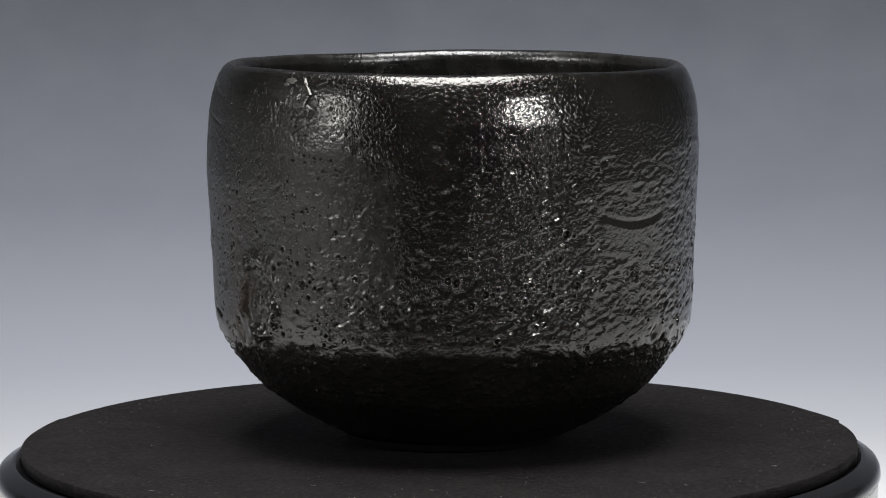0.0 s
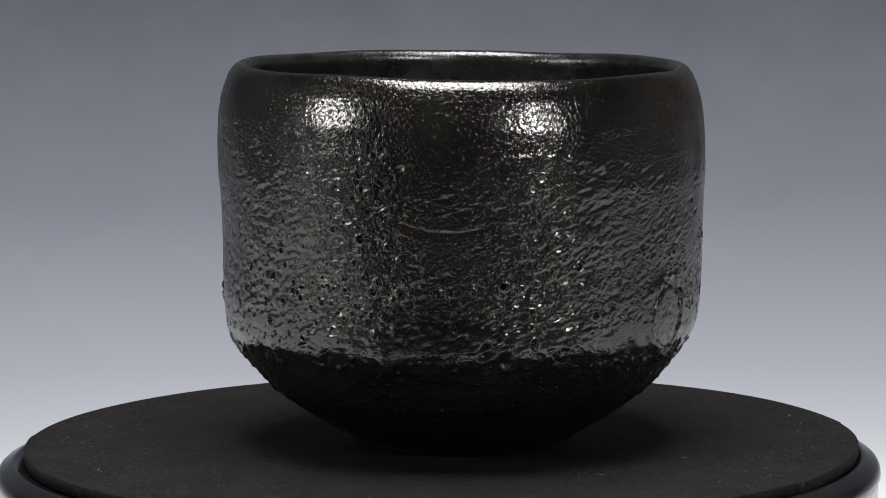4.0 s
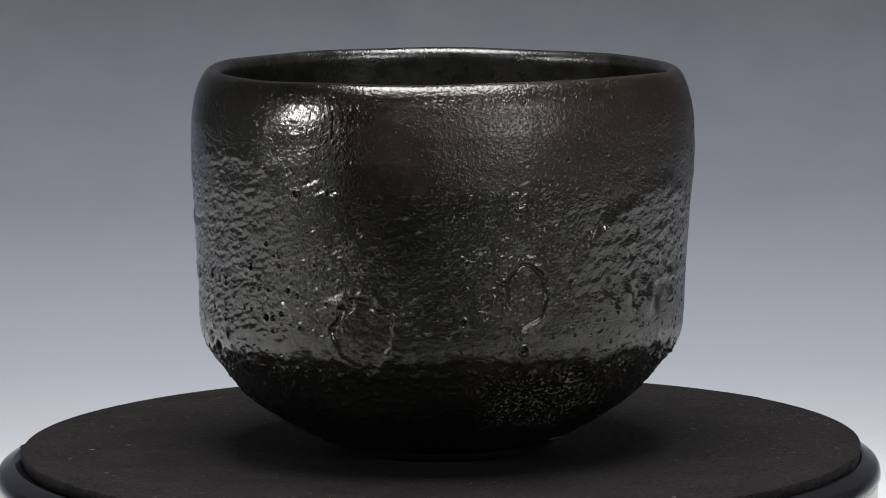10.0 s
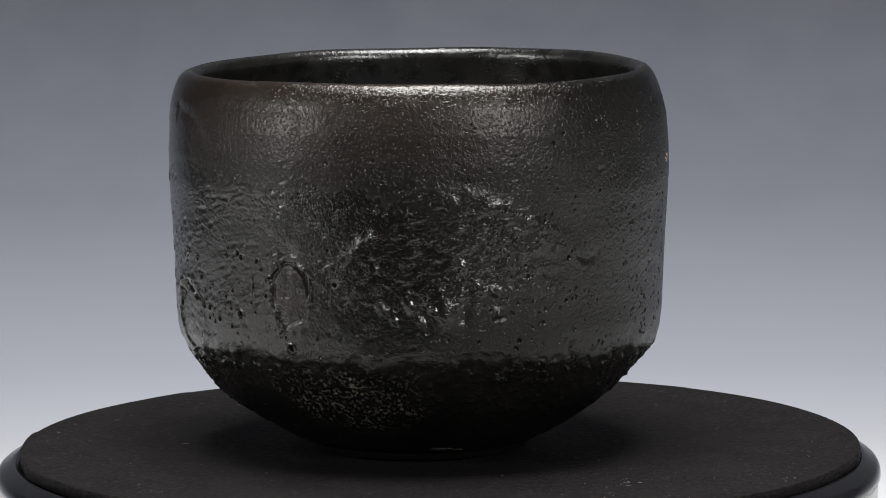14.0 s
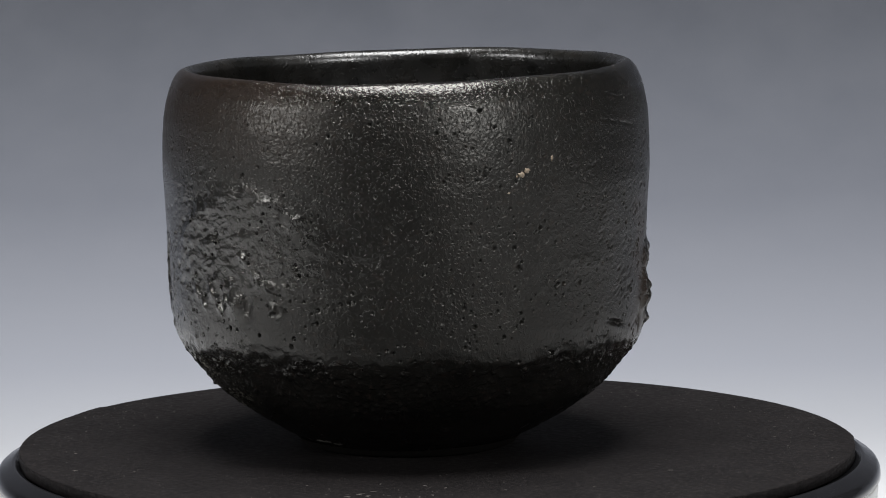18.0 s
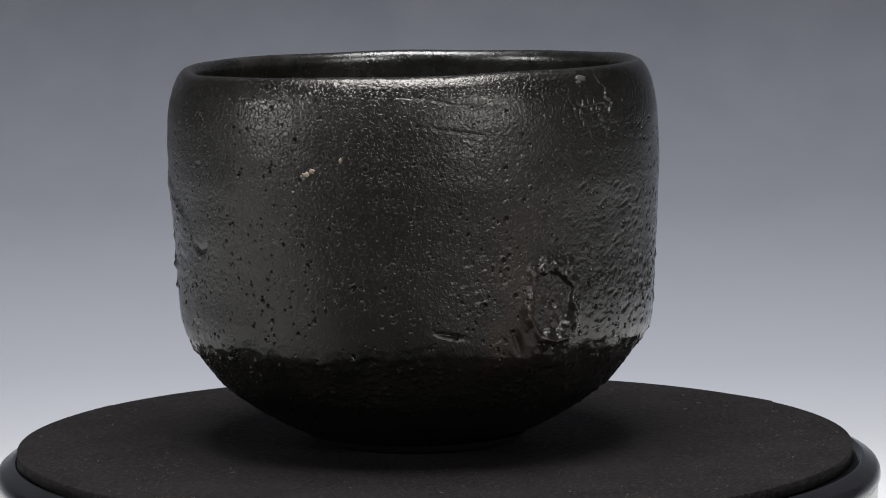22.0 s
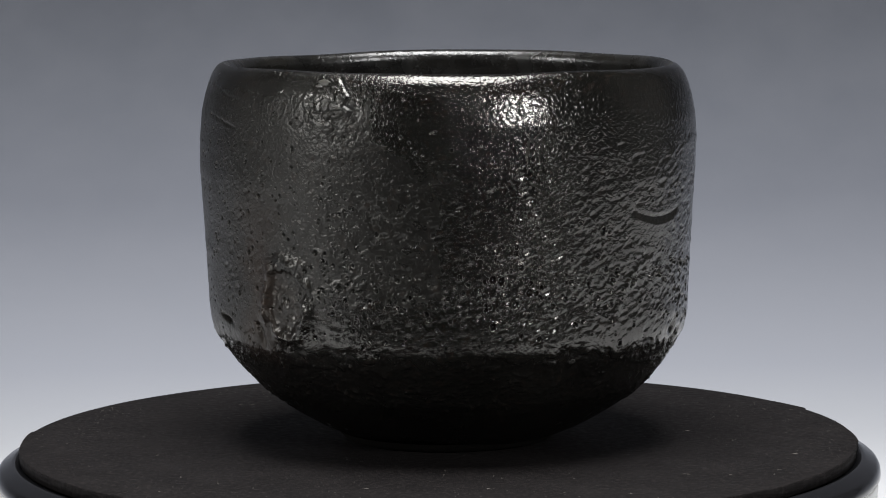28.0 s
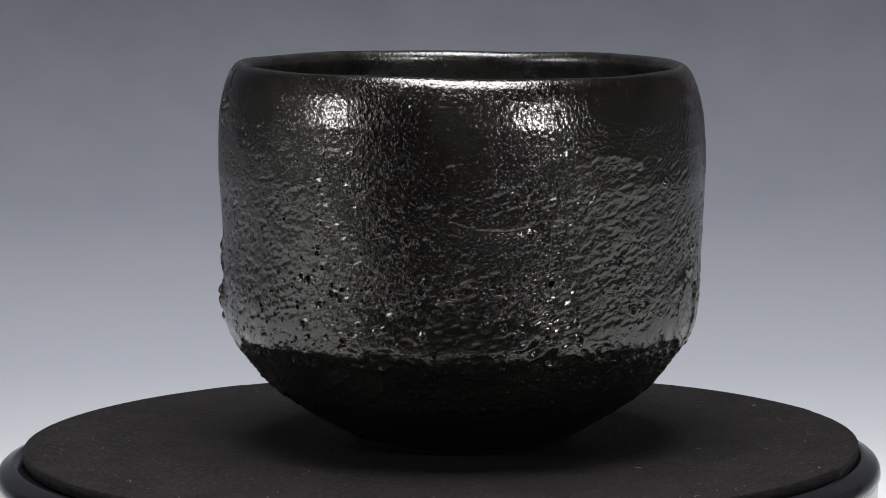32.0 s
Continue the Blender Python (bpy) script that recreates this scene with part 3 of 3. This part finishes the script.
def tea_bowl():
    rng = np.random.default_rng(7)
    bowl = new("tea_bowl")
    outer = shell(OUTER, 620, 1860, 1.7)
    x, y, z = outer[..., 0], outer[..., 1], outer[..., 2]
    arc = np.radians(np.degrees(np.arctan2(y, x)) % 360) * 54
    # the corner over the foot wanders up and down
    outer[..., 2] += (1.2 * sway(arc, 9, 42) + 0.55 * sway(arc, 2.6, 43) + 0.45 * lump(x / 1.9, y / 1.9, z / 1.9, 44)) * np.exp(-((z - 25) / 4.0) ** 2)
    nrm = grid_normals(outer)
    d, phi, brown, dull, ash, grain, calm = surface(outer)
    pits(d, outer, phi, calm, rng)
    fade = np.ones(len(d))
    fade[-30:] = np.linspace(1, 0.15, 30)
    pts = outer + nrm * (d * fade[:, None])[..., None]
    me = from_grid("body", pts * U, GLAZE)
    for name, val in (("brown", brown), ("dull", dull), ("ash", ash), ("grain", grain)):
        me.attributes.new(name, "FLOAT", "POINT").data.foreach_set("value", np.clip(val, 0, 1).astype(np.float32).ravel())
    body = new("body", me)
    body.parent = bowl
    tagged(body, "thick black glaze, pitted and scarred")
    inner = shell(INNER, 340, 600, 0.9)
    n2 = grid_normals(inner)
    wave = 0.25 * lump(inner[..., 0] / 12, inner[..., 1] / 12, inner[..., 2] / 9, 21) + 0.16 * lump(inner[..., 0] / 4, inner[..., 1] / 4, inner[..., 2] / 3, 22) + 0.05 * lump(inner[..., 0] / 1.4, inner[..., 1] / 1.4, inner[..., 2] / 1.4, 41)
    w2 = np.minimum(np.arange(340) / 50.0, 1)[:, None]
    inside = new("inside", from_grid("inside", (inner + n2 * (wave * w2)[..., None]) * U, INSIDE))
    inside.parent = bowl
    tagged(inside, "smooth dark inner wall and rim")
    foot = [(0.1, 1.2), (16.0, 1.2), (18.5, 0.5), (19.2, 0.05), (22.4, 0.0), (23.4, 0.4), (24.2, 1.2), (25.2, 2.2)]
    ring = new("foot_ring", lathe("foot_ring", [(r * U, z * U) for r, z in foot], CLAY, 160, lambda a: 1 + 0.008 * np.sin(2 * a) + 0.004 * np.sin(5 * a)))
    ring.parent = bowl
    tagged(ring, "unglazed dark clay foot")
    tagged(bowl, "hand-formed black raku tea bowl with a pitted glaze", "tea bowl")
    return bowl, pts, nrm


bowl, bowl_points, bowl_normals = tea_bowl()


def on_bowl(phi, z):
    """The point of the glaze at that angle round the turning axis and that height, in plan units, and its normal."""
    p = bowl_points
    ang = np.degrees(np.arctan2(p[..., 1] + BOWL_AT[1], p[..., 0] + BOWL_AT[0]))
    i, j = np.unravel_index(np.argmin(abs(swing(ang, phi)) * 0.95 + abs(p[..., 2] - z)), ang.shape)
    return Vector(p[i, j]), Vector(bowl_normals[i, j])


def clot(seed, size, flat):
    """A small irregular lump."""
    rng = random.Random(seed)
    bm = bmesh.new()
    bmesh.ops.create_icosphere(bm, subdivisions=2, radius=1)
    shift = Vector((rng.uniform(0, 50), rng.uniform(0, 50), rng.uniform(0, 50)))
    for vert in bm.verts:
        k = 1 + 0.75 * noise.noise(vert.co * 2.0 + shift)
        vert.co = Vector((vert.co.x * k * size[0], vert.co.y * k * size[1], vert.co.z * k * flat)) * U
    for f in bm.faces:
        f.smooth = True
    return bm


def bowl_details():
    """Cream grit caught in the glaze, rim chips with a glint in their colour, pale foot flecks."""
    spots = [("grit_grain", 154.0, 64.3, (0.8, 0.62), 0.3, GRIT), ("grit_grain", 155.4, 65.1, (0.62, 0.5), 0.28, GRIT), ("grit_grain", 153.0, 64.0, (0.35, 0.22), 0.12, GRIT), ("grit_grain", 162.3, 67.4, (0.35, 0.5), 0.1, GRIT),
             ("grit_grain", 150.8, 60.6, (0.32, 0.25), 0.15, GRIT), ("grit_grain", 151.6, 61.8, (0.35, 0.3), 0.2, PALE_FLECK), ("rim_chip", 228.0, 82.9, (1.8, 0.6), 0.08, PALE_FLECK),
             ("rim_chip", 226.8, 82.2, (0.8, 0.4), 0.06, PALE_FLECK), ("foot_fleck", 86.0, 3.6, (2.4, 0.6), 0.2, PALE_FLECK), ("foot_fleck", 92.0, 3.2, (1.3, 0.5), 0.15, PALE_FLECK)]
    for k, (name, phi, z, size, flat, mat) in enumerate(spots):
        at, n = on_bowl(phi, z)
        ob = part(name, clot(k, size, flat), mat, bowl)
        ob.matrix_basis = Matrix.Translation(at * U) @ n.to_track_quat("Z", "Y").to_matrix().to_4x4()


bowl_details()


# ---- dust and lint on the mat ----
def fleck(verts, faces, x, y, long, wide, turn, tall):
    k = len(verts)
    c, s = math.cos(turn), math.sin(turn)
    for a, b, h in ((-1, -1, 0), (1, -1, 0), (1, 1, 0), (-1, 1, 0), (-0.4, 0, 1), (0.5, 0.1, 1)):
        u, w = a * long / 2, b * wide / 2
        verts.append((x + u * c - w * s, y + u * s + w * c, h * tall))
    faces += [tuple(k + i for i in f) for f in ((0, 1, 5, 4), (1, 2, 5), (2, 3, 4, 5), (3, 0, 4))]


def mat_dust():
    rng = random.Random(11)
    verts, faces = [], []
    for _ in range(7000):
        r = 0.097 * math.sqrt(rng.uniform(0.05, 0.99))
        a = rng.uniform(0, 2 * math.pi)
        if rng.random() > (0.25 + 0.75 * (r / 0.097) ** 3) * (0.55 + 0.45 * math.sin(3 * a + 1)):
            continue
        if noise.noise((60 * r * math.cos(a), 60 * r * math.sin(a), 3)) < rng.uniform(-0.4, 0.3):
            continue
        size = rng.choice((0.00005, 0.00006, 0.00007, 0.00008, 0.00010, 0.00013, 0.00018))
        fleck(verts, faces, r * math.cos(a), r * math.sin(a), size * rng.uniform(1, 2.2), size, rng.uniform(0, 6.3), size * 0.5)
    me = bpy.data.meshes.new("dust")
    me.from_pydata(verts, [], faces)
    me.materials.append(LINT)
    dust = new("dust", me)
    dust.parent = rubber
    tagged(dust, "fine pale dust", kind="stuff")
    marks = [(122.0 + rng.uniform(-5, 5), rng.uniform(64, 73), 88) for _ in range(9)]
    marks += [(rng.uniform(0, 360), rng.uniform(55, 90), rng.uniform(0, 180)) for _ in range(26)]
    for phi, r, turn in marks:
        v2, f2 = [], []
        fleck(v2, f2, 0, 0, rng.uniform(0.0005, 0.0018), rng.uniform(0.00005, 0.00009), 0, 0.00006)
        lint = bpy.data.meshes.new("lint")
        lint.from_pydata(v2, [], f2)
        lint.materials.append(LINT)
        ob = new("lint", lint)
        ob.parent = rubber
        a = radians(phi)
        ob.matrix_basis = pose(r * U * math.cos(a), r * U * math.sin(a), 0.00002, 0, 0, phi + turn)


mat_dust()


# ---- motion of the turning things ----
def motions():
    turn = [(k * 0.5, pose(0, 0, 0, 0, 0, -SPIN * k * 0.5)) for k in range(int(SECONDS * 2) + 1)]
    stand = Matrix.Translation((BOWL_AT[0] * U, BOWL_AT[1] * U, 0))
    walk(plate, turn)
    walk(rubber, [(t, Matrix.Translation((0.0006, 0, 0)) @ m) for t, m in turn])
    walk(bowl, [(t, m @ stand) for t, m in turn])


motions()
